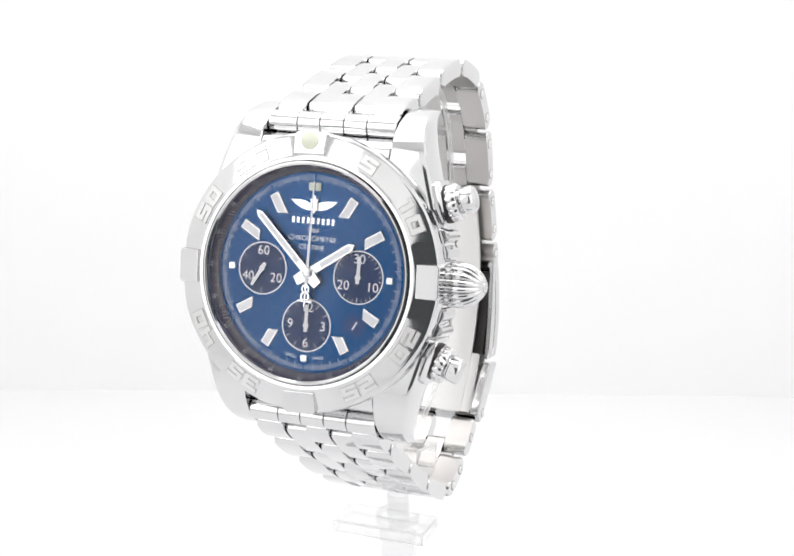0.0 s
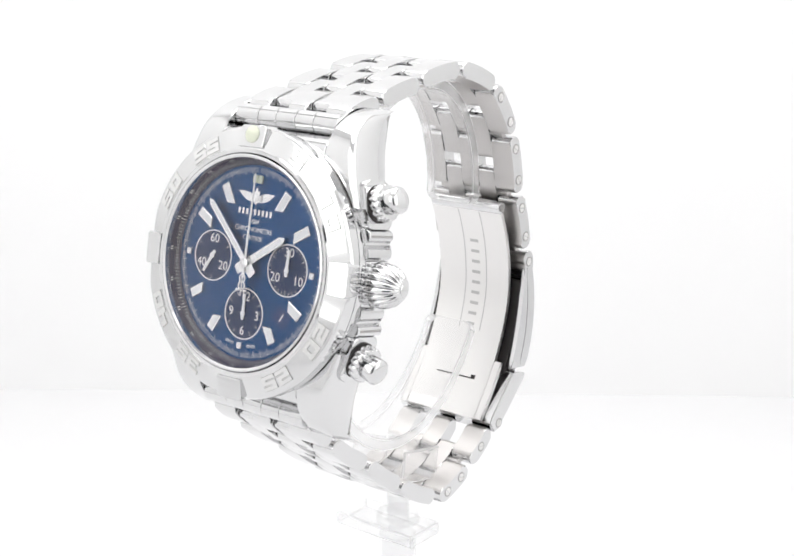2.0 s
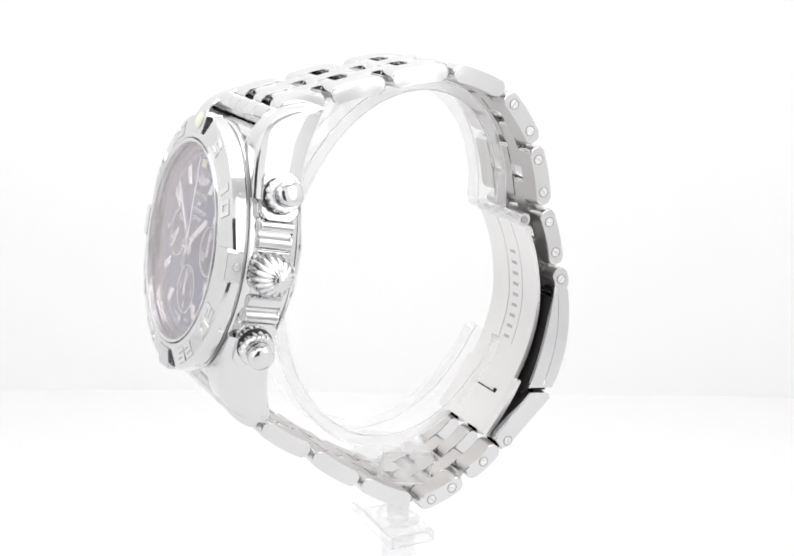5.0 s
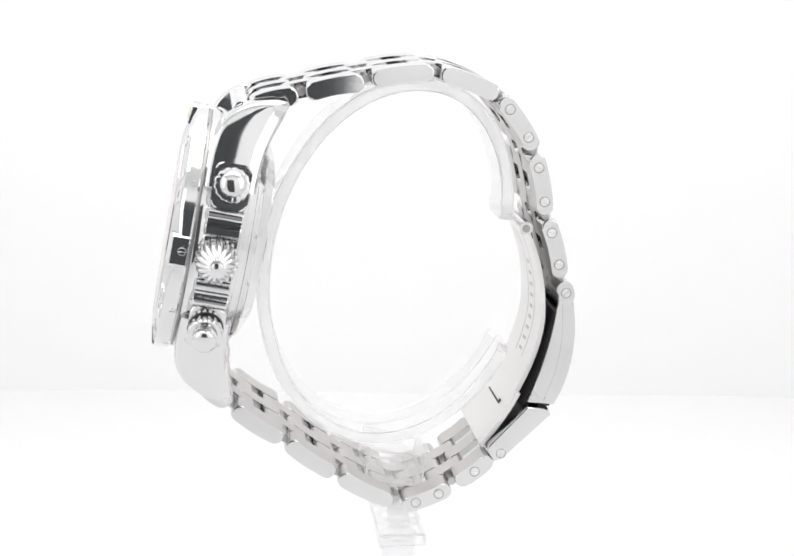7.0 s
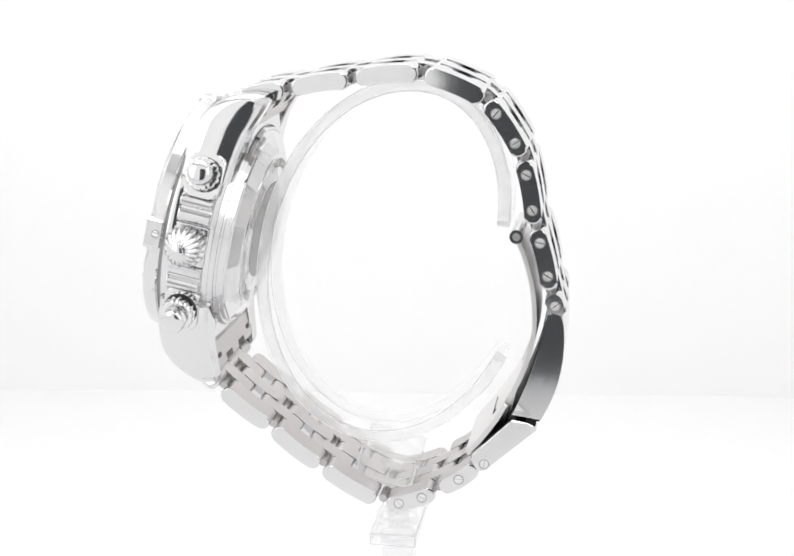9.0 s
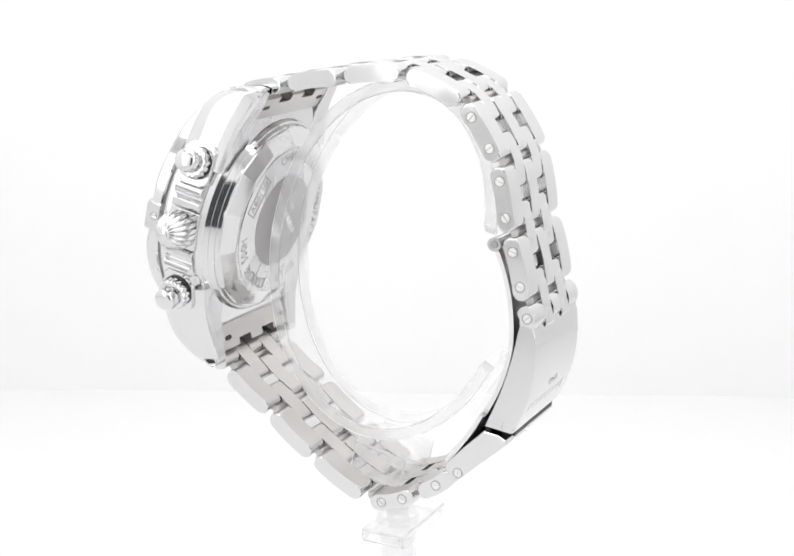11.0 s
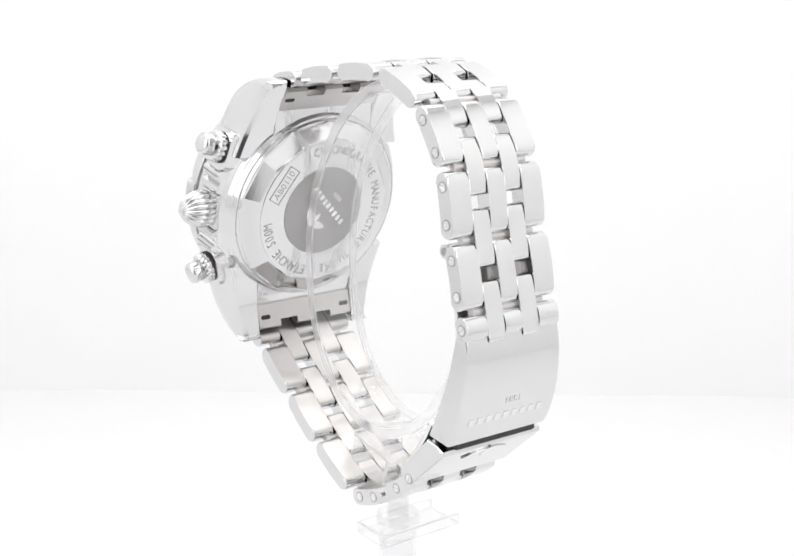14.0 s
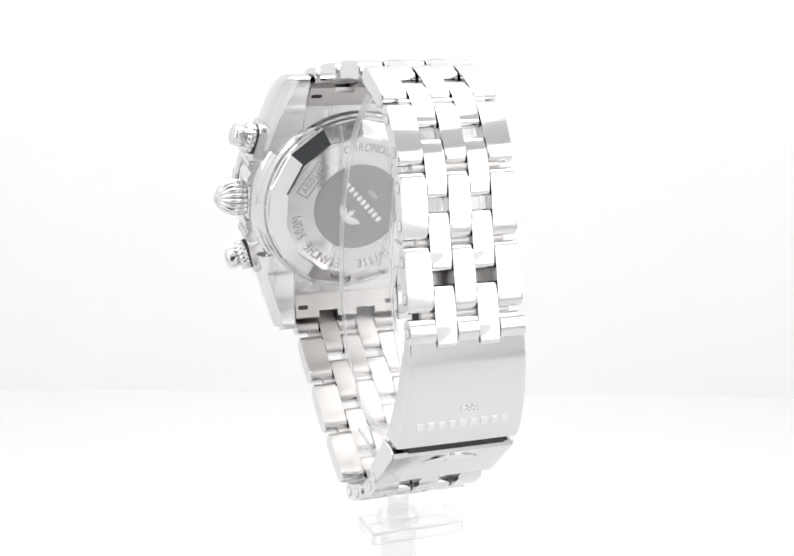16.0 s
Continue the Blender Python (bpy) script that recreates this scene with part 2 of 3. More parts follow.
def bracelet():
    screw = None
    for side, chain in enumerate((UPPER, LOWER)):
        for i, (a, b, half) in enumerate(chain):
            wo, wi = half * 0.445, half * 0.365
            w_in = half - wo
            inner = w_in - wi
            a2, b2 = shorten(a, b, 2.4 if i == 0 else 1.25, 1.25)
            mid = (a2 + b2) / 2
            out = Vector((-(b2 - a2).y, (b2 - a2).x)).normalized() * (0.7 if side == 0 else -0.7)
            path = smooth_path((tuple(a2 - out * 0.15), tuple(mid + out * 0.55), tuple(b2 - out * 0.15)), 6)
            drift = (0.0078 if side == 0 else 0.0) * (a[1] + b[1]) / 2
            east = link(path, w_in + 0.05, half, drift=drift)
            link(path, -half, -w_in - 0.05, drift=drift)
            link(path, -inner + 0.05, inner - 0.05, drift=drift)
            # screws in the outer face
            count = SCREWED.get((side, i), 0)
            a3, b3 = shorten(a, b, 2.45, 2.45)
            spots = [a3, b3][:count] if count == 2 else ([(Vector(a) + Vector(b)) / 2] if count else [])
            for s, spot in enumerate(spots):
                turn = random.uniform(0, 180)
                m = at(half + drift + 0.02, spot.x, spot.y, 0, 90, 0) @ pose(0, 0, 0, 0, 0, turn)
                ring = part("screw_ring", lathe([(0.80, -0.3), (0.97, -0.3), (0.97, 0.04), (0.80, 0.04)], 24), ENGRAVED, east, "", m)
                if screw is None:
                    screw = part("screw", screw_mesh(), BLADE_STEEL, east, "slotted steel screw", m)
                else:
                    again(screw, east, m)
            # the pair of inner links that bridges to the next outer link
            if i + 1 < len(chain):
                c, d, half2 = chain[i + 1]
                nxt = (Vector(c) + Vector(d)) / 2
                if i == 0:
                    p0 = Vector(a) + (Vector(b) - Vector(a)).normalized() * 3.6
                else:
                    p0 = mid + (Vector(b) - mid).normalized() * 2.0
                p1 = nxt - (nxt - Vector(c)).normalized() * 2.0
                if i + 2 == len(chain) and side == 0:
                    p1 = Vector(d)
                joint = (Vector(b) + Vector(c)) / 2
                bend = joint * 2 - (p0 + p1) / 2 if i else joint
                path2 = smooth_path((tuple(p0), tuple(joint * 0.6 + bend * 0.4), tuple(p1)), 6)
                h2 = (half + half2) / 2
                wi0, wi1 = h2 * (1 - 0.445 - 0.365) + 0.05, h2 * (1 - 0.445) - 0.05
                for s in (1, -1):
                    x0, x1 = sorted((s * wi0, s * wi1))
                    link(path2, x0, x1, 2.8, 1.0, 0.25, drift=drift)
            # pin that carries the neighbouring links
            if i:
                joint = (Vector(chain[i - 1][1]) + Vector(a)) / 2
                bm = moved(lathe([(0.75, -half + 2.5), (0.75, half - 2.5)], 16, False), at(drift, joint.x, joint.y, 0, 90, 0))
                part("link_pin", bm, BRUSHED, watch)


bracelet()


def end_bars():
    """Five round segments a side, between the lugs, from which the bracelet hangs."""
    wide = [(-11.15, -6.12), (-6.02, -2.12), (-2.02, 2.02), (2.12, 6.02), (6.12, 11.15)]
    for sy in (1, -1):
        for x0, x1 in wide:
            bar = lathe([(1.7, x0), (1.85, x0 + 0.12), (1.85, x1 - 0.12), (1.7, x1)], 40, False)
            part("end_bar", moved(bar, at(0, sy * 23.8, -6.2, 0, 90, 0)), POLISHED, watch)


end_bars()


def end_slots():
    """Brushed plates between the lugs under the case, each with two near-black inlays that stand for the shade in the
    slots for the bar's tips.
    """
    for sy in (1, -1):
        base = [(20.6, -9.2), (20.6, -11.0), (23.75, -12.475), (23.75, -9.3)]
        tab = [(23.75, -9.6), (23.75, -12.475), (24.9, -13.015), (25.5, -12.4), (24.9, -9.6)]
        pieces = [prism([(sy * y, z) for y, z in base], -11.15, 11.15, 0, 1, side_place)]
        pieces += [prism([(sy * y, z) for y, z in tab], x0, x1, 0, 1, side_place) for x0, x1 in ((-11.15, -6.1), (-2.05, 2.05), (6.1, 11.15))]
        plate = part("end_plate", join(*pieces), BRUSHED, watch, "brushed plate at the bracelet's end")
        for sx in (1, -1):
            slot = prism(strip_outline([(sx * 8.9, 0), (sx * 10.2, 0)], 0.9, 0.45), -0.3, 0.03)
            part("bar_slot_shade", slot, SHADOW_STEEL, plate, "", at(0, sy * 23.0, -12.125, sy * 154.9, 0, 0))


end_slots()


def clasp():
    # curved cover, from the last upper link down
    outer = smooth_path(((0.6, -71.6), (-9.5, -75.4), (-19.1, -72.4)), 12)
    inner = smooth_path(((-19.0, -70.0), (-9.5, -72.9), (0.9, -69.2)), 12)
    shell = prism(outer + inner, -11.3, 10.3, 0.3, 2, side_place)
    for v in shell.verts:
        v.co.x -= (1 if v.co.x > 0 else -1) * 0.045 * (v.co.y + 9.5 * MM)
    cover = part("clasp_cover", shell, POLISHED, watch, "curved polished steel clasp cover")
    for s in (1, -1):
        o2 = smooth_path(((0.75, -71.35), (-9.5, -75.1), (-19.2, -72.15)), 12)
        i2 = smooth_path(((-19.6, -67.2), (-9.8, -69.6), (0.3, -68.8)), 12)
        x0, x1 = sorted((s * 10.75 - 0.5, s * 9.95 - 0.5))
        lean = prism(o2 + i2, x0, x1, 0.2, 2, side_place)
        for v in lean.verts:
            v.co.x -= s * 0.045 * (v.co.y + 9.5 * MM)
        part("flange", lean, POLISHED, cover)
    # raised marks on the cover: a word as plain bars and a year
    face = at(-0.5, -14.5, -73.43, 180, 0, 0) @ pose(0, 0, 0, -8, 0, 0)
    bars(cover, face, 9, 1.95, 1.15, 1.4, -0.2, 0.10, SATIN)
    part("numeral", lettering("1884", 1.3, 0.10), SATIN, cover, "", at(-1.5, -11.4, -73.76, 180, 0, 0) @ pose(0, 0, 0, -1, 0, 0))
    # folding lower flap with a winged emblem
    flap_out = [(-20.4, -71.8), (-21.2, -72.1), (-31.2, -64.9), (-31.8, -63.6)]
    flap_in = [(-30.0, -61.8), (-28.8, -62.0), (-20.2, -67.4), (-20.2, -70.4)]
    flap = part("clasp_flap", prism(flap_out + flap_in, -11.6, 11.2, 0.35, 2, side_place), POLISHED, watch, "folding steel clasp flap with a winged emblem")
    part("emblem", wings(10.6, 2.8, 0.2), SATIN, flap, "raised winged emblem", at(-0.3, -23.4, -70.56, 180, 0, 0) @ pose(0, 0, 0, -35.8, 0, 0))
    # dark block added to paint the shade in the gap between cover and flap
    part("flap_gap_shade", box(-9.5, 8.5, -20.3, -18.6, -72.3, -70.0), SHADOW_STEEL, watch)
    m = at(11.2, -30.0, -64.5, 0, 90, 0)
    part("screw_ring", lathe([(0.80, -0.3), (0.97, -0.3), (0.97, 0.04), (0.80, 0.04)], 24), ENGRAVED, flap, "", m)
    part("screw", screw_mesh(), BLADE_STEEL, flap, "", m)
    # folding inner blade with a hinge at its end
    a = smooth_path(((12.6, -60.2), (5.7, -66.0), (-4.0, -67.8)), 8) + smooth_path(((-4.0, -67.8), (-15.0, -69.2), (-30.0, -61.4)), 10)[1:]
    b = [(y * 0.985, z + 0.85) for y, z in a][::-1]
    blade = part("clasp_blade_and_shade", prism(a + b, -8.8, 7.7, 0.2, 1, side_place), BLADE_STEEL, watch, "brushed steel folding blade inside the clasp")
    foot = [(y, z) for y, z in a if y < -17.5]
    for x0, x1 in ((7.75, 9.3), (-10.2, -8.85)):
        part("blade_foot", prism(foot + [(y * 0.985, z + 0.85) for y, z in foot][::-1], x0, x1, 0.15, 1, side_place), BLADE_STEEL, blade)
    part("hinge", moved(lathe([(1.25, -7.9), (1.25, 7.9)], 24, False), at(0, 12.0, -60.3, 0, 90, 0)), POLISHED, blade)
    part("hinge_pin", moved(lathe([(0.7, -8.0), (0.7, 8.05)], 20, False), at(0, 12.0, -60.3, 0, 90, 0)), ENGRAVED, blade)
    # no real leaf: a dark strip that paints the shade in the cover's cavity
    c = smooth_path(((-2.0, -69.6), (-12.0, -70.8), (-24.0, -66.9)), 10)
    d = [(y, z + 0.9) for y, z in c][::-1]
    part("clasp_blade_and_shade", prism(c + d, -10.4, 9.2, 0.1, 1, side_place), SHADOW_STEEL, watch, "dark strip that stands for the shade inside the clasp cover")
    part("catch", join(box(-4.5, 4.6, -22.6, -22.35, -65.0, -63.7), box(3.7, 4.6, -22.4, -21.8, -65.0, -63.85)), SHADOW_STEEL, blade, "dark catch on the blade")
    # engraved bars along the blade, with two border lines
    for i in range(9):
        y = 4.6 - i * 2.1
        z = np.interp(y, [p[0] for p in a][::-1], [p[1] for p in a][::-1]) + 0.9
        slope = math.degrees(math.atan2(*(np.interp(y + 0.5, [p[0] for p in a][::-1], [p[1] for p in a][::-1]) - np.interp(y - 0.5, [p[0] for p in a][::-1], [p[1] for p in a][::-1]), 1.0)))
        part("bar", box(-0.95, 0.95, -0.3, 0.3, -0.03, 0.02), OUTLINE, blade, "", at(0, y, z, slope, 0, 0))
    top = [(y * 0.985, z + 0.88) for y, z in a[1:-6]]
    for x in (-2.5, 2.5):
        part("border_line", prism(top + [(y, z - 0.2) for y, z in top][::-1], x - 0.09, x + 0.09, 0, 1, side_place), OUTLINE, blade)


def wings(span, height, depth):
    """A plain winged emblem: two stepped wings and a shield between them."""
    s, h = span / 2, height
    half = [(0.07 * s, -0.46 * h), (0.30 * s, -0.46 * h), (0.55 * s, -0.34 * h), (0.80 * s, -0.08 * h), (s, 0.26 * h), (0.62 * s, 0.27 * h), (0.36 * s, 0.20 * h), (0.14 * s, 0.04 * h)]
    shield = [(-0.14 * s, 0.1 * h), (-0.2 * s, 0.38 * h), (-0.06 * s, 0.36 * h), (-0.05 * s, 0.62 * h), (0.05 * s, 0.62 * h), (0.06 * s, 0.36 * h), (0.2 * s, 0.38 * h), (0.14 * s, 0.1 * h), (0.07 * s, -0.55 * h), (0, -0.66 * h), (-0.07 * s, -0.55 * h)]
    left = [(-x, y) for x, y in half][::-1]
    return join(prism(half, 0, depth), prism(left, 0, depth), prism(shield, 0, depth * 1.25))


clasp()


def flowing(points, rounds=2):
    """The same line with its corners cut again and again, ends kept."""
    pts = [np.array(p, float) for p in points]
    for _ in range(rounds):
        out = [pts[0]]
        for a, b in zip(pts, pts[1:]):
            out += [a * 0.75 + b * 0.25, a * 0.25 + b * 0.75]
        pts = out + [pts[-1]]
    return pts


def rounded_rect(w, h, r, n=5):
    out = []
    for cx, cy, a0 in ((w - r, h - r, 0), (r - w, h - r, 90), (r - w, r - h, 180), (w - r, r - h, 270)):
        out += [(cx + r * math.cos(radians(a0 + 90 * k / n)), cy + r * math.sin(radians(a0 + 90 * k / n))) for k in range(n + 1)]
    return out


LUG_TOP = [(11.5, -1.5), (15.0, -1.5), (18.0, -1.7), (20.9, -2.3), (23.0, -3.4), (24.8, -5.2), (26.1, -7.4), (26.9, -9.6), (27.3, -11.5), (27.3, -12.9)]
LUG_BOTTOM = [(11.5, -10.4), (15.0, -10.5), (18.0, -10.9), (20.3, -11.4), (22.2, -12.1), (23.7, -12.7), (24.9, -13.1), (25.8, -13.4), (26.5, -13.5), (27.0, -13.4)]


def lug_mesh(sx, sy):
    """A lug lofted from the case to its tip, with a bevelled outer flank that narrows towards the tip."""
    bm = bmesh.new()
    rows = []
    for (yt, zt), (yb, zb) in zip(flowing(LUG_TOP), flowing(LUG_BOTTOM)):
        top, bot = np.array((yt, zt)), np.array((yb, zb))
        deep = np.linalg.norm(bot - top)
        down = (bot - top) / deep
        y_mid = (yt + yb) / 2
        flank = float(np.interp(y_mid, (11.5, 15.6, 20.7, 24.6, 28.0), (19.7, 18.5, 17.0, 15.9, 15.1)))
        c1, c2 = min(1.0, deep * 0.25), min(1.7, deep * 0.35)
        row = []
        for x, d in ((11.3, 0.2), (11.5, 0.0), (flank - 1.25, 0.0), (flank - 0.45, c1 * 0.35), (flank - 0.1, c1), (flank + 0.1, c1 + (deep - c1 - c2) * 0.35), (flank + 0.1, c1 + (deep - c1 - c2) * 0.7), (flank - 0.2, deep - c2), (flank - 0.7, deep - c2 * 0.3), (flank - 1.4, deep), (11.5, deep), (11.3, deep - 0.2)):
            y, z = top + down * d
            row.append(bm.verts.new((sx * x * MM, sy * y * MM, z * MM)))
        rows.append(row)
    for a, b in zip(rows, rows[1:]):
        for k in range(len(a)):
            j = (k + 1) % len(a)
            bm.faces.new((a[k], a[j], b[j], b[k]))
    bm.faces.new(rows[0])
    bm.faces.new(rows[-1])
    return bm


def watch_case():
    body = part("case", lathe([(16.0, -1.35), (21.3, -1.35), (21.72, -1.6), (21.85, -2.2), (21.65, -3.1), (21.3, -3.8), (21.3, -8.4), (21.05, -8.8), (20.3, -9.6), (20.1, -9.65), (19.6, -10.5), (19.4, -10.55), (19.0, -11.2), (16.0, -11.4)], 160), POLISHED, watch, "round polished steel watch case")
    part("bezel_gap", lathe([(20.0, -1.6), (21.5, -1.45), (21.5, -0.9), (20.0, -0.9)], 128), ENGRAVED, body, "dark seam under the bezel")
    for s in (1, -1):
        shoulder = [(15.0, -1.7), (20.0, -2.1), (21.2, -3.0), (21.9, -4.6), (22.0, -7.5), (21.6, -10.6), (15.0, -10.9)]
        part("case_end", prism([(s * y, z) for y, z in shoulder], -11.3, 11.3, 0.25, 2, side_place), POLISHED, body)
    for sy in (1, -1):
        for sx in (1, -1):
            part("lug", lug_mesh(sx, sy), POLISHED, body, "curved polished lug" if sx == sy == 1 else "", None, 25)
    # crown guards: two ledges with a groove between them, above and below the crown
    guard = [(18.6, 3.7), (20.9, 3.7), (21.5, 3.85), (21.8, 4.2), (21.85, 5.0), (21.7, 5.5), (21.2, 5.75), (20.85, 6.05), (20.8, 6.4), (21.05, 6.7), (21.6, 6.85), (21.75, 7.15), (21.7, 7.9), (21.45, 8.25), (20.9, 8.4), (20.4, 8.6), (18.6, 8.7)]
    for s in (1, -1):
        part("crown_guard", prism([(x, s * y) for x, y in guard], -8.9, -3.0, 0.22, 2), POLISHED, body, "stepped crown guard")
        # darker raised strip stands in for the dark reflection in the guard's groove
        part("guard_reflection_line", prism(strip_outline([(0, -2.5), (0, 2.5)], 0.35, 0.15), -0.2, 0.05), ENGRAVED, body, "", at(21.72, s * 7.5, -5.95, 0, 90, 0) @ pose(0, 0, 0, 0, 0, 90))
    part("crown_seat", box(19.5, 21.5, -3.65, 3.65, -9.0, -3.0, 0.3), POLISHED, body)
    # crown
    ribs = 18

    def flute(a, h):
        deep = 0.03 + 0.12 * min(1.0, max(0.0, (6.3 - h) / 1.5))
        return 1 - deep * (1 - abs(math.sin(a * ribs / 2)) ** 0.7)
    profile = [(2.5, -0.4), (3.2, -0.3), (3.45, 0.1), (3.62, 0.9), (3.68, 1.7), (3.62, 2.5), (3.42, 3.3), (3.1, 4.0), (2.65, 4.7), (2.1, 5.3), (1.5, 5.75), (1.0, 5.95), (0.85, 5.95)]
    crown = part("crown", lathe(profile, 288, False, flute), POLISHED, watch, "fluted onion-shaped polished crown", at(21.35, 0.0, -5.8, 0, 90, 0), 50)
    part("crown_cap", lathe([(0.95, 5.5), (0.95, 6.05), (0.8, 6.15), (0.05, 6.2)], 32, False), POLISHED, crown)
    part("crown_tube", lathe([(3.2, -0.9), (3.2, -0.25)], 40, False), SHADOW_STEEL, crown)
    # pushers
    for s in (1, -1):
        tilt = at(20.05, s * 12.4, -6.1, 0, 0, s * 17)
        where = tilt @ pose(0, 0, 0, 0, 90, 0)
        pusher = part("pusher", lathe([(1.6, 1.4), (1.9, 1.5), (1.9, 2.6), (2.12, 2.8), (2.15, 4.05), (2.05, 4.4), (1.75, 4.68), (1.25, 4.86), (0.7, 4.96), (0.1, 5.0)], 56, False), POLISHED, watch, "polished round chronograph pusher", where)
        part("collar", lathe([(2.0, 0.4), (2.85, 0.4), (3.0, 0.6), (3.05, 1.3), (3.0, 1.95), (2.8, 2.25), (2.3, 2.35), (2.0, 2.35)], 192, True, lambda a, h: 1 - 0.07 * (1 - abs(math.sin(a * 7)) ** 0.7)), POLISHED, pusher, "ridged pusher collar")
        part("seal", lathe([(2.0, -0.1), (3.05, -0.1), (3.05, 0.42), (2.0, 0.42)], 48), SHADOW_STEEL, pusher)
        seat = prism(rounded_rect(3.1, 3.9, 1.3), -3.2, 0.0, 0.35, 3)
        part("pusher_seat", seat, POLISHED, body, "rounded block under the pusher", at(20.25, s * 12.35, -6.1, 0, 0, s * 14) @ pose(0, 0, 0, 0, 90, 0))


watch_case()


def case_back():
    back = part("case_back", lathe([(0.1, -11.0), (19.25, -11.0), (18.95, -11.5), (18.8, -11.55), (18.7, -11.4), (18.55, -11.4), (18.2, -12.0), (18.0, -12.1), (0.1, -12.1)], 128), POLISHED, watch, "polished steel case back with engraved ring")
    # broad facets that slope up to the engraved face
    bm = bmesh.new()
    n = 14
    rows = []
    for r, z in ((18.4, -11.9), (18.05, -12.3), (15.4, -13.75), (15.0, -13.9)):
        rows.append([bm.verts.new((r * MM * math.cos(2 * math.pi * (i + 0.5) / n), r * MM * math.sin(2 * math.pi * (i + 0.5) / n), z * MM)) for i in range(n)])
    for a, b in zip(rows, rows[1:]):
        for i in range(n):
            bm.faces.new((a[i], a[(i + 1) % n], b[(i + 1) % n], b[i]))
    bm.faces.new(rows[0])
    bm.faces.new(rows[-1])
    part("faceted_ring", bm, POLISHED, back, "polished ring of broad facets", None, 8)
    part("engraved_ring", lathe([(9.2, -14.0), (14.5, -14.0), (14.5, -13.8), (9.2, -13.8)], 96), POLISHED, back)
    part("medallion", lathe([(0.05, -14.1), (9.0, -14.1), (9.15, -14.06), (9.15, -13.8), (0.05, -13.8)], 72), MEDALLION, back, "dark grey round medallion")
    flip = at(0, 0, -14.01, 0, 180, 0)
    part("engraving", arc_lettering("CHRONOGRAPHE", 1.8, 12.7, 22, 6.6, 0.03), ENGRAVED, back, "", flip)
    part("engraving", arc_lettering("MANUFACTURE", 1.8, 12.7, 101, 6.2, 0.03), ENGRAVED, back, "", flip)
    part("engraving", arc_lettering("SUISSE", 1.8, 12.7, 160, 5.6, 0.03), ENGRAVED, back, "", flip)
    part("engraving", arc_lettering("ETANCHE 500M", 2.0, 12.7, 228, 6.0, 0.03), ENGRAVED, back, "", flip)
    spot = flip @ pose(0, 0, 0, 0, 0, 57) @ at(0, 11.7, 0)
    part("engraving", lettering("AB0110", 1.4, 0.03), ENGRAVED, back, "", spot)
    part("engraving_frame", join(box(-3.9, 3.9, 1.15, 1.35, -0.02, 0.06), box(-3.9, 3.9, -1.35, -1.15, -0.02, 0.06), box(-3.9, -3.7, -1.15, 1.15, -0.02, 0.06), box(3.7, 3.9, -1.15, 1.15, -0.02, 0.06)), ENGRAVED, back, "", spot)
    face = at(0, 0, -14.11, 0, 180, 0)
    turn = face @ pose(0, 0, 0, 0, 0, -48)
    part("emblem", wings(6.6, 2.8, 0.05), SATIN, back, "", turn @ at(0, -2.6, 0))
    bars(back, turn @ at(0, 1.4, 0), 9, 1.3, 0.8, 1.2, 0, 0.05, SATIN)
    part("numeral", lettering("1884", 1.0, 0.03), SATIN, back, "", turn @ at(0, 3.9, 0))


case_back()


DIGITS = {"0": [[(0, 0), (1, 0), (1, 1), (0, 1)], [(0.3, 0.25), (0.7, 0.25), (0.7, 0.75), (0.3, 0.75)]],
          "1": [[(0.4, 0), (0.7, 0), (0.7, 1), (0.2, 1), (0.2, 0.78), (0.4, 0.78)]],
          "2": [[(0, 1), (1, 1), (1, 0.38), (0.3, 0.38), (0.3, 0.25), (1, 0.25), (1, 0), (0, 0), (0, 0.62), (0.7, 0.62), (0.7, 0.75), (0, 0.75)]],
          "3": [[(0, 1), (1, 1), (1, 0), (0, 0), (0, 0.25), (0.7, 0.25), (0.7, 0.38), (0.2, 0.38), (0.2, 0.62), (0.7, 0.62), (0.7, 0.75), (0, 0.75)]],
          "4": [[(0, 1), (0.3, 1), (0.3, 0.58), (0.7, 0.58), (0.7, 1), (1, 1), (1, 0), (0.7, 0), (0.7, 0.33), (0, 0.33)]],
          "5": [[(1, 1), (0, 1), (0, 0.38), (0.7, 0.38), (0.7, 0.25), (0, 0.25), (0, 0), (1, 0), (1, 0.62), (0.3, 0.62), (0.3, 0.75), (1, 0.75)]]}


def block_number(text, raised):
    """Square digits round the ring: raised plates, or the fine cut line round them."""
    bms, wide, high = [], 2.75, 2.35
    for k, ch in enumerate(text):
        x0 = (k - len(text) / 2) * (wide + 0.4) + 0.2
        lean = -(x0 + wide / 2) / 19.9
        spot = at(x0 + wide / 2, -(x0 + wide / 2) ** 2 / 40, 0, 0, 0, math.degrees(lean))
        rings = [[((ax - 0.5) * wide, (ay - 0.5) * high) for ax, ay in ring] for ring in DIGITS[ch]]
        if raised:
            if len(rings) == 2:
                outer, inner = rings
                for i in range(4):
                    j = (i + 1) % 4
                    bms.append(moved(prism([outer[i], outer[j], inner[j], inner[i]], -0.3, 0.13), spot))
            else:
                bms.append(moved(prism(rings[0], -0.3, 0.13), spot))
            continue
        for ring in rings:
            for a, b in zip(ring, ring[1:] + ring[:1]):
                a, b = Vector(a), Vector(b)
                d = b - a
                bms.append(moved(box(-0.09, d.length + 0.09, -0.09, 0.09, -0.35, 0.02), spot @ at(a.x, a.y, 0, 0, 0, math.degrees(math.atan2(d.y, d.x)))))
    return join(*bms)


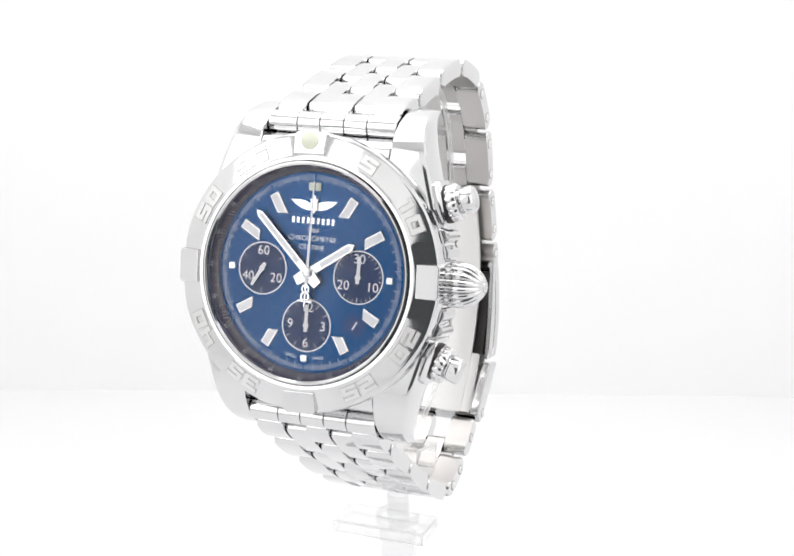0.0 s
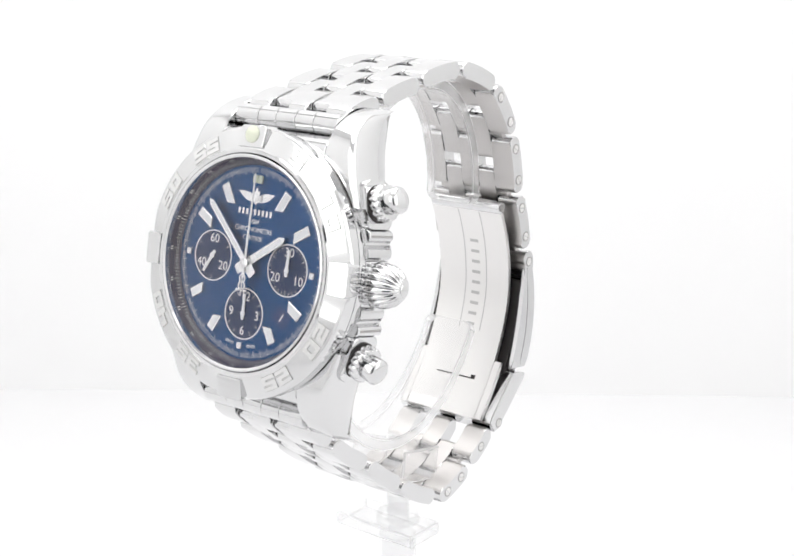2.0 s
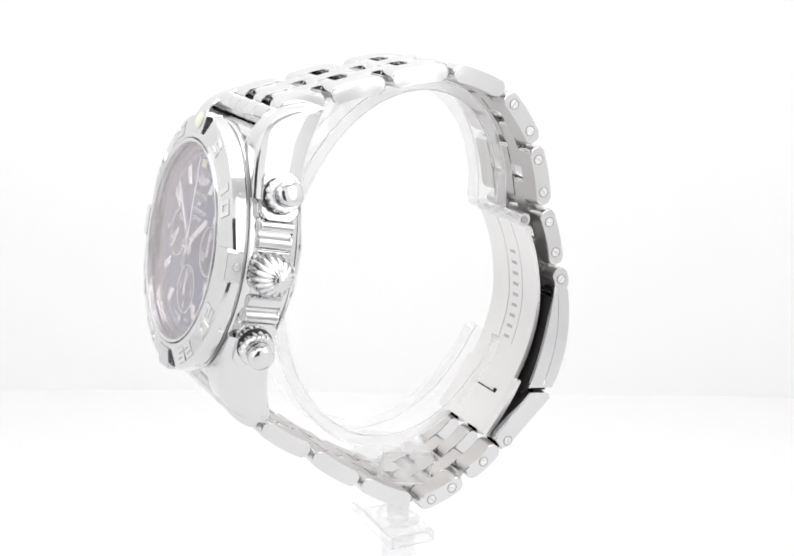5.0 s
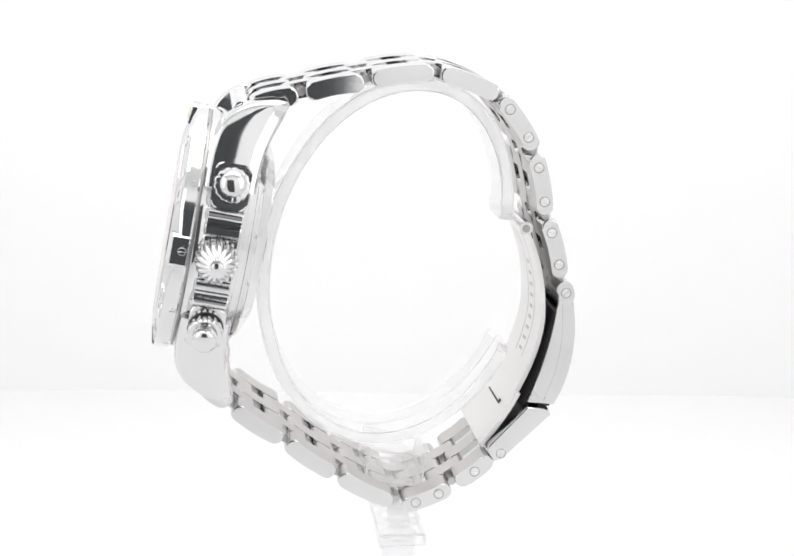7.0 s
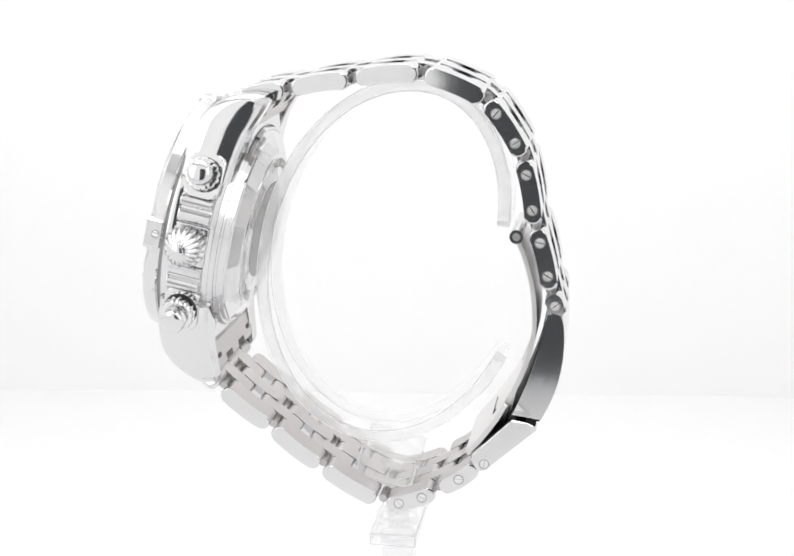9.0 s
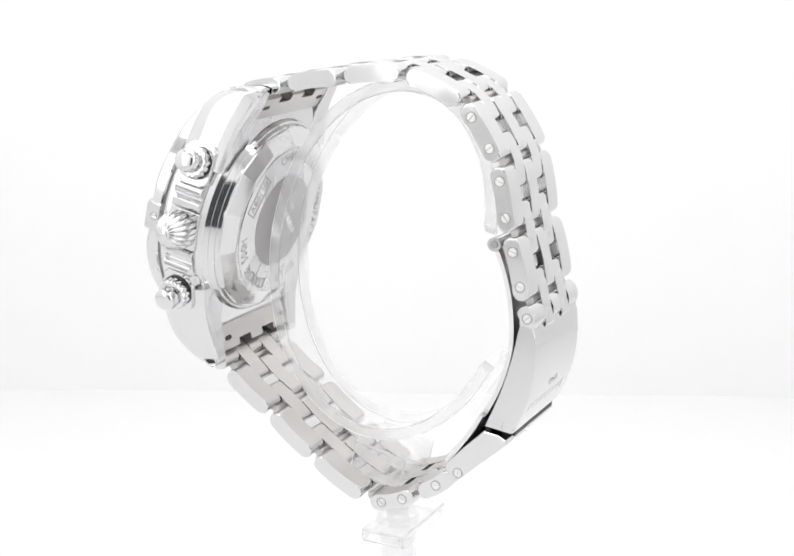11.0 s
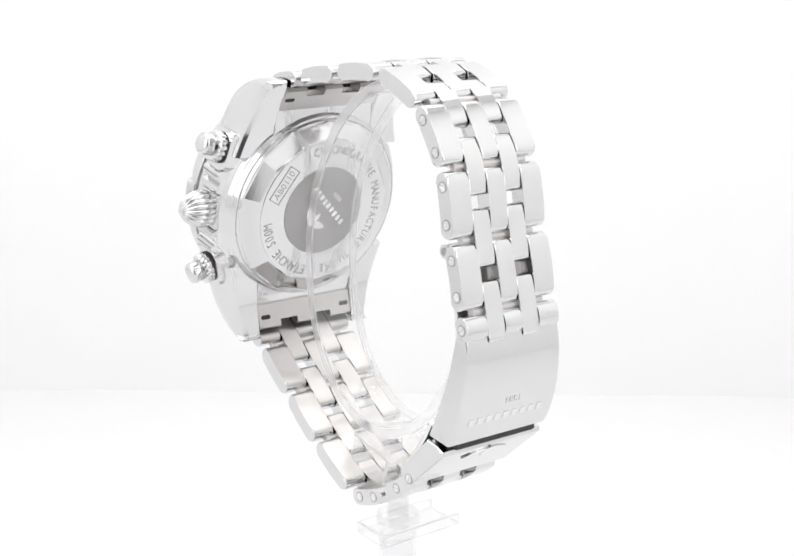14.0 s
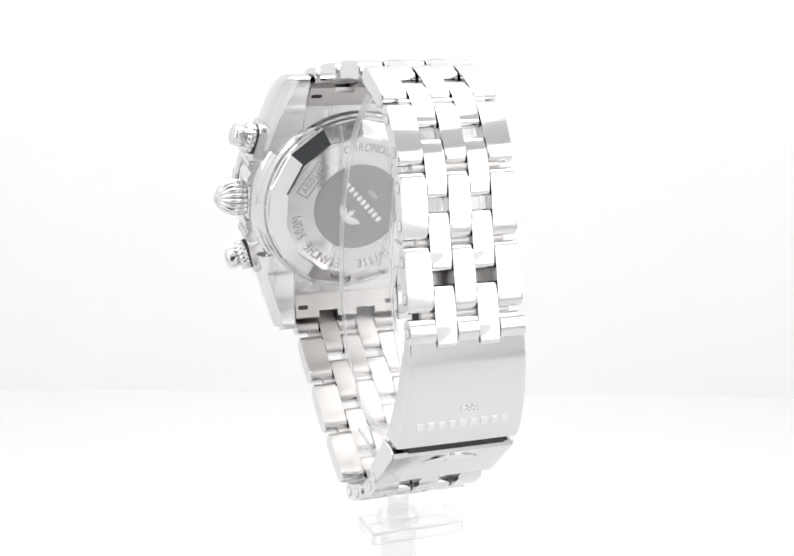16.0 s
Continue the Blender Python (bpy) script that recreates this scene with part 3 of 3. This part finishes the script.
def bezel_ring():
    ring = lathe([(17.5, -1.0), (17.5, 2.0), (17.8, 2.45), (18.3, 2.5), (18.6, 2.3), (21.55, 1.71), (21.95, 1.48), (22.15, 1.0), (22.15, -0.75), (21.9, -1.05), (17.6, -1.05)], 240)
    for v in ring.verts:
        r, ang = v.co.xy.length / MM, math.degrees(math.atan2(v.co.x, v.co.y)) % 90
        near = min(ang, 90 - ang)
        if r > 18.5 and v.co.z > 0:
            v.co.z -= 0.5 * MM * max(0.0, min(1.0, 1 - (near - 6) / 11)) * min(1.0, (r - 18.5) / 2.9)
    bez = part("bezel", ring, POLISHED, watch, "polished steel rotating bezel with raised minute numerals", pose(0, 0, 0, 0, 0, 1.5), 22)
    part("rim", lathe([(17.0, 1.4), (17.55, 1.4), (17.55, 2.62), (17.3, 2.7), (17.0, 2.5)], 160), POLISHED, bez)
    for q, rot in enumerate((0, -90, 180, 90)):
        poly = [(-2.6, 18.7), (2.6, 18.7), (2.75, 21.8), (2.3, 22.22), (-2.3, 22.22), (-2.75, 21.8)]
        def place(x, y, z):
            top = z > 0
            return (x, y, (2.5 - (y - 18.7) * 0.16) if top else -0.95)
        rider = part("rider", prism(poly, -0.95, 2.0, 0.15, 2, place), POLISHED, bez, "raised polished bezel rider", pose(0, 0, 0, 0, 0, rot))
        part("screw", screw_mesh(0.6), POLISHED, bez, "", pose(0, 0, 0, 0, 0, rot) @ at(0, 22.2, 0.1, -90, 0, 0))
        part("screw_ring", lathe([(0.62, -0.3), (0.76, -0.3), (0.76, 0.04), (0.62, 0.04)], 24), ENGRAVED, bez, "", pose(0, 0, 0, 0, 0, rot) @ at(0, 22.2, 0.1, -90, 0, 0))
        if q == 0:
            part("pip", lathe([(0.05, 2.1), (1.4, 2.1), (1.4, 2.45), (1.1, 2.6), (0.05, 2.7)], 40), LUME, bez, "pale green luminous pip", at(0, 20.4, -0.1, -9, 0, 0))
        # side screws between the riders
        for d in (-30, 30):
            m = pose(0, 0, 0, 0, 0, rot + d) @ at(0, 22.12, -0.15, -90, 0, 0)
            part("screw", screw_mesh(0.55), POLISHED, bez, "", m)
            part("screw_ring", lathe([(0.57, -0.3), (0.70, -0.3), (0.70, 0.0), (0.57, 0.0)], 24), ENGRAVED, bez, "", m)
    for minute in (5, 10, 20, 25, 35, 40, 50, 55):
        m = pose(0, 0, 0, 0, 0, -6 * minute) @ at(0, 20.05, 1.99, -11.4, 0, 0)
        part("numeral", block_number(str(minute), True), SATIN, bez, "raised satin numeral", m, 20)
        part("numeral_edge", block_number(str(minute), False), OUTLINE, bez, "", m)
    glass_disc = part("crystal", lathe([(0.05, 1.7), (17.1, 1.4), (17.1, 2.5), (12.0, 2.72), (6.0, 2.83), (0.05, 2.86)], 96), CRYSTAL, watch, "clear slightly domed sapphire crystal")
    glass_disc.visible_shadow = False


bezel_ring()


def dial_face():
    dial = part("dial", lathe([(0.05, -0.5), (16.2, -0.5), (16.2, 0.0), (0.05, 0.0)], 128), DIAL_BLUE, watch, "blue sunray dial with three navy subdials")
    part("chapter_ring", lathe([(15.9, -0.4), (17.5, -0.4), (17.5, 1.6), (17.0, 1.6), (15.9, 0.03)], 128), REHAUT_BLUE, dial, "midnight blue sloping ring with white scale")
    # fine scales: more than three hundred strokes, kept together
    bm = bmesh.new()
    for i in range(300):
        a = 2 * math.pi * i / 300
        big = i % 5 == 0
        if i % 25 == 0:
            continue
        r0, r1, w = (14.35, 15.5, 0.05) if big else (14.75, 15.5, 0.035)
        c, s = math.sin(a), math.cos(a)
        bm.faces.new([bm.verts.new(Vector((r * c + k * w * s, r * s - k * w * c, 0.02)) * MM) for r, k in ((r0, -1), (r1, -1), (r1, 1), (r0, 1))])
    part("minute_track", bm, PRINT_WHITE, dial)
    bm = bmesh.new()
    for i in range(180):
        a = 2 * math.pi * i / 180
        c, s = math.sin(a), math.cos(a)
        q0, q1 = (0.15, 0.45) if i % 3 else (0.1, 0.62)
        bm.faces.new([bm.verts.new(Vector(((15.92 + 1.06 * q) * c + k * 0.035 * s, (15.92 + 1.06 * q) * s - k * 0.035 * c, 0.06 + 1.55 * q)) * MM) for q, k in ((q0, -1), (q1, -1), (q1, 1), (q0, 1))])
        if i % 9 == 0:
            for off in (-0.3, 0.15):
                bm.faces.new([bm.verts.new(Vector(((15.92 + 1.06 * q) * c + (off + k) * s, (15.92 + 1.06 * q) * s - (off + k) * c, 0.06 + 1.55 * q)) * MM) for q, k in ((0.7, 0), (0.92, 0), (0.92, 0.16), (0.7, 0.16))])
    part("slide_scale", bm, PRINT_WHITE, dial)
    # hour marks
    mark = None
    for h in (1, 2, 4, 5, 7, 8, 10, 11):
        poly = [(-0.84, 10.0), (0.84, 10.9), (0.84, 14.0), (-0.84, 14.0)] if h in (1, 4, 7, 10) else [(-0.84, 10.9), (0.84, 10.0), (0.84, 14.0), (-0.84, 14.0)]
        if h in (4, 5, 7, 8):
            poly = [(x, y + 0.6 if y < 12 else y) for x, y in poly]
        m = pose(0, 0, 0, 0, 0, -30 * h)
        part("hour_mark", prism(poly, 0, 0.42, 0.1, 1), RHODIUM, dial, "bright applied hour mark", m)
        part("lume_fill", prism([(x * 0.74, 12 + (y - 12) * 0.9) for x, y in poly], 0.42, 0.44), PRINT_WHITE, dial, "", m)
    for h in (3, 6, 9):
        part("hour_mark", box(-0.55, 0.55, 13.1, 14.2, 0, 0.4, 0.08, 1), RHODIUM, dial, "", pose(0, 0, 0, 0, 0, -30 * h))
    for x in (-0.55, 0.55):
        part("hour_mark", box(x - 0.45, x + 0.45, 13.0, 14.3, 0, 0.4, 0.08, 1), LUME, dial, "pale green hour mark")
    # subdials
    for cx, cy, words in ((8.3, 0, (("30", 0), ("10", 120), ("20", 240))), (-8.3, 0, (("60", 0), ("20", 120), ("40", 240))), (0, -8.4, (("12", 0), ("3", 90), ("6", 180), ("9", 270)))):
        m = at(cx, cy, 0)
        sub = part("subdial", lathe([(0.05, -0.3), (4.1, -0.3), (4.1, 0.015), (0.05, 0.015)], 72), DIAL_NAVY, dial, "round navy subdial with white ring", m)
        part("subdial_ring", lathe([(4.05, -0.1), (4.25, -0.1), (4.25, 0.07), (4.05, 0.07)], 96), PRINT_WHITE, dial, "", m)
        for text, ang in words:
            x, y = 2.85 * math.sin(radians(ang)), 2.85 * math.cos(radians(ang))
            part("numeral", lettering(text, 1.5, 0.01), PRINT_WHITE, dial, "", at(cx + x, cy + y, 0.03))
        bm = bmesh.new()
        steps = 6 if cx < 0 else (30 if cx > 0 else 12)
        for i in range(steps):
            a = 2 * math.pi * i / steps
            if any(abs((math.degrees(a) - ang + 180) % 360 - 180) < 17 for _, ang in words):
                continue
            c, s = math.sin(a), math.cos(a)
            r0 = 3.1 if i % 5 == 0 or steps < 20 else 3.5
            bm.faces.new([bm.verts.new(Vector((cx + r * c + k * s, cy + r * s - k * c, 0.025)) * MM) for r, k in ((r0, -0.05), (3.9, -0.05), (3.9, 0.05), (r0, 0.05))])
        part("subdial_scale", bm, PRINT_WHITE, dial)
    # small hands
    for cx, cy, ang in ((8.3, 0, 2), (-8.3, 0, 211), (0, -8.4, 0)):
        poly = [(-0.28, -1.0), (0.28, -1.0), (0.28, -0.4), (0.55, 0), (0.28, 0.45), (0.25, 3.3), (-0.25, 3.3), (-0.28, 0.45), (-0.55, 0), (-0.28, -0.4)]
        part("small_hand", prism(poly, 0.2, 0.35), PRINT_WHITE, dial, "white subdial hand", at(cx, cy, 0, 0, 0, -ang))
    # printed words, the maker's mark as plain shapes
    part("emblem", wings(8.0, 2.2, 0.12), RHODIUM, dial, "silver winged emblem", at(0, 10.9, 0.01))
    bars(dial, at(0, 8.25, 0.01), 9, 0.86, 0.46, 0.96, 0, 0.08, RHODIUM)
    part("print", lettering("1884", 0.75, 0.01), PRINT_WHITE, dial, "", at(0, 6.7, 0.02))
    part("print", lettering("CHRONOMETRE", 0.78, 0.01), PRINT_WHITE, dial, "", at(0, 5.4, 0.02))
    part("print", lettering("CERTIFIE", 0.78, 0.01), PRINT_WHITE, dial, "", at(0, 4.0, 0.02))
    part("print", lettering("SWISS", 0.5, 0.01), PRINT_WHITE, dial, "", at(-2.4, -13.4, 0.02, 0, 0, -8))
    part("print", lettering("MADE", 0.5, 0.01), PRINT_WHITE, dial, "", at(2.4, -13.4, 0.02, 0, 0, 8))
    # date
    m = at(8.2, -7.7, 0, 0, 0, -30)
    part("date_window", box(-1.6, 1.6, -1.35, 1.35, 0.0, 0.06, 0.04, 1), DATE_BLUE, dial, "navy date window showing 1", m)
    part("numeral", lettering("1", 1.5, 0.01), PRINT_WHITE, dial, "", m @ at(0, 0, 0.08))
    # main hands
    def hand(name, length, wide, ang, z, label):
        poly = [(-wide * 0.85, 1.0), (-wide, length - 1.0), (0, length), (wide, length - 1.0), (wide * 0.85, 1.0), (1.0, -0.6), (0.8, -2.6), (-0.8, -2.6), (-1.0, -0.6)]
        hd = part(name, prism(poly, z, z + 0.22, 0.06, 1), RHODIUM, watch, label, pose(0, 0, 0, 0, 0, -ang))
        part("lume_fill", prism([(-wide * 0.55, 2.4), (-wide * 0.6, length - 1.3), (0, length - 0.7), (wide * 0.6, length - 1.3), (wide * 0.55, 2.4)], z + 0.22, z + 0.24), PRINT_WHITE, hd)
    hand("hour_hand", 9.2, 0.72, 56, 0.55, "silver hour hand filled with white")
    hand("minute_hand", 13.4, 0.62, -45.5, 0.85, "silver minute hand filled with white")
    poly = [(-0.1, 14.6), (0.1, 14.6), (0.22, 0), (0.3, -2.4), (-0.3, -2.4), (-0.22, 0)]
    sec = part("second_hand", prism(poly, 1.15, 1.28), PRINT_WHITE, watch, "thin white chronograph hand", pose(0, 0, 0, 0, 0, -1))
    part("counterweight", join(moved(lathe([(0.45, 1.12), (0.72, 1.12), (0.72, 1.3), (0.45, 1.3)], 24), at(0, -2.5, 0)), moved(lathe([(0.5, 1.12), (0.8, 1.12), (0.8, 1.3), (0.5, 1.3)], 24), at(0, -3.7, 0)), box(-1.2, 1.2, -4.6, -4.3, 1.12, 1.3), box(-0.12, 0.12, -5.4, -2.0, 1.12, 1.3)), RHODIUM, sec)
    part("hub", lathe([(0.05, 0.3), (0.75, 0.3), (0.75, 1.4), (0.5, 1.5), (0.05, 1.5)], 32), RHODIUM, watch, "round hub of the hands")


dial_face()

# ---- the display stand ----
stand = new("watch_stand")
tagged(stand, "clear acrylic watch display stand with an open cuff", "display stand")
TO_STAND = WATCH_REST


def acrylic(name, bm, m=None, label=""):
    """A clear part of the stand; its edges and rounded arrises are whitened and tinted to stand for light caught as
    fine lines.
    """
    bmesh.ops.recalc_face_normals(bm, faces=bm.faces)
    for f in bm.faces:
        n = [abs(c) for c in f.normal]
        f.material_index = 1 if n[0] > 0.93 and name == "cuff" else (2 if (0.2 < n[0] and name == "cuff") or (name in ("saddle", "plate") and max(n) < 0.93) else 0)
    ob = part(name, bm, ACRYLIC if name == "cuff" else (ACRYLIC_BLOCK if name in ("saddle", "plate", "boss") else ACRYLIC_ROD), stand, label, m, 40)
    ob.data.materials.append(ACRYLIC_EDGE)
    ob.data.materials.append(ACRYLIC_ARRIS)
    ob.visible_shadow = False
    return ob


def display_stand():
    outer, inner = [], []
    for i in range(51):
        a = radians(-160 + 250 * i / 50)
        outer.append((34.8 * math.sin(a), -39.7 + 25.6 * math.cos(a)))
        inner.append((32.5 * math.sin(a), -39.7 + 23.3 * math.cos(a)))
    # the upper end bends in tighter than the lower one
    for i in range(1, 21):
        a = radians(84 * i / 20)
        outer.append((9.4 + 25.4 * math.cos(a), -39.7 - 19.0 * math.sin(a)))
        inner.append((9.4 + 23.1 * math.cos(a), -39.7 - 16.7 * math.sin(a)))
    bm = prism(outer + inner[::-1], -5.5, 5.5, 0, 2, side_place)
    # the two tips of the cuff are rounded
    ends = [(Vector((0, *outer[k])) * MM, Vector((0, *inner[k])) * MM) for k in (0, -1)]
    tips = []
    for e in bm.edges:
        p, q = ([Vector((0, v.co.y, v.co.z)) for v in e.verts])
        if (p - q).length > 1e-5 and any({0, 1} == {min((0, 1), key=lambda n: (w - end[n]).length) for w in (p, q)} and all(min((w - c).length for c in end) < 1e-5 for w in (p, q)) for end in ends):
            tips.append(e)
    bmesh.ops.bevel(bm, geom=tips, offset=2.8 * MM, segments=6, affect="EDGES", profile=0.5, clamp_overlap=True)
    bm.normal_update()
    sharp = [e for e in bm.edges if len(e.link_faces) == 2 and e.calc_face_angle() > 0.9]
    bmesh.ops.bevel(bm, geom=sharp, offset=0.35 * MM, segments=2, affect="EDGES", profile=0.5, clamp_overlap=True)
    acrylic("cuff", bm, TO_STAND @ at(-1.8, 0, 0), "open clear acrylic cuff")
    saddle = prism([(-41.0, -51.0), (-40.0, -52.3), (-34.6, -52.3), (-34.6, -41.2), (-40.0, -41.2), (-41.0, -42.5)], -6.3, 6.3, 0.4, 2, side_place)
    acrylic("saddle", saddle, TO_STAND.copy(), "clear block under the cuff")
    acrylic("plate", box(-12.0, 6.8, -4.6, 4.6, 39.8, 42.4, 0.45), pose(0, 0, 0, 0, 0, -20.7), "small clear carrier plate")
    acrylic("boss", lathe([(3.9, 42.5), (4.3, 42.5), (4.3, 44.0), (3.9, 44.3)], 48))
    acrylic("neck", lathe([(1.9, 42.5), (2.2, 42.5), (2.2, 48.0), (1.9, 48.0)], 32))
    acrylic("stem", lathe([(3.2, 2.1), (3.6, 2.1), (3.6, 39.7), (3.2, 39.7)], 48))
    acrylic("foot", lathe([(0.05, 0.0), (22.0, 0.0), (22.0, 1.6), (21.5, 2.0), (0.05, 2.0)], 72))


display_stand()


def motions():
    walk(watch, [(t, pose(0, 0, 0, 0, 0, a) @ WATCH_REST) for t, a in TURN])
    walk(stand, [(t, pose(0, 0, 0, 0, 0, a)) for t, a in TURN])


motions()
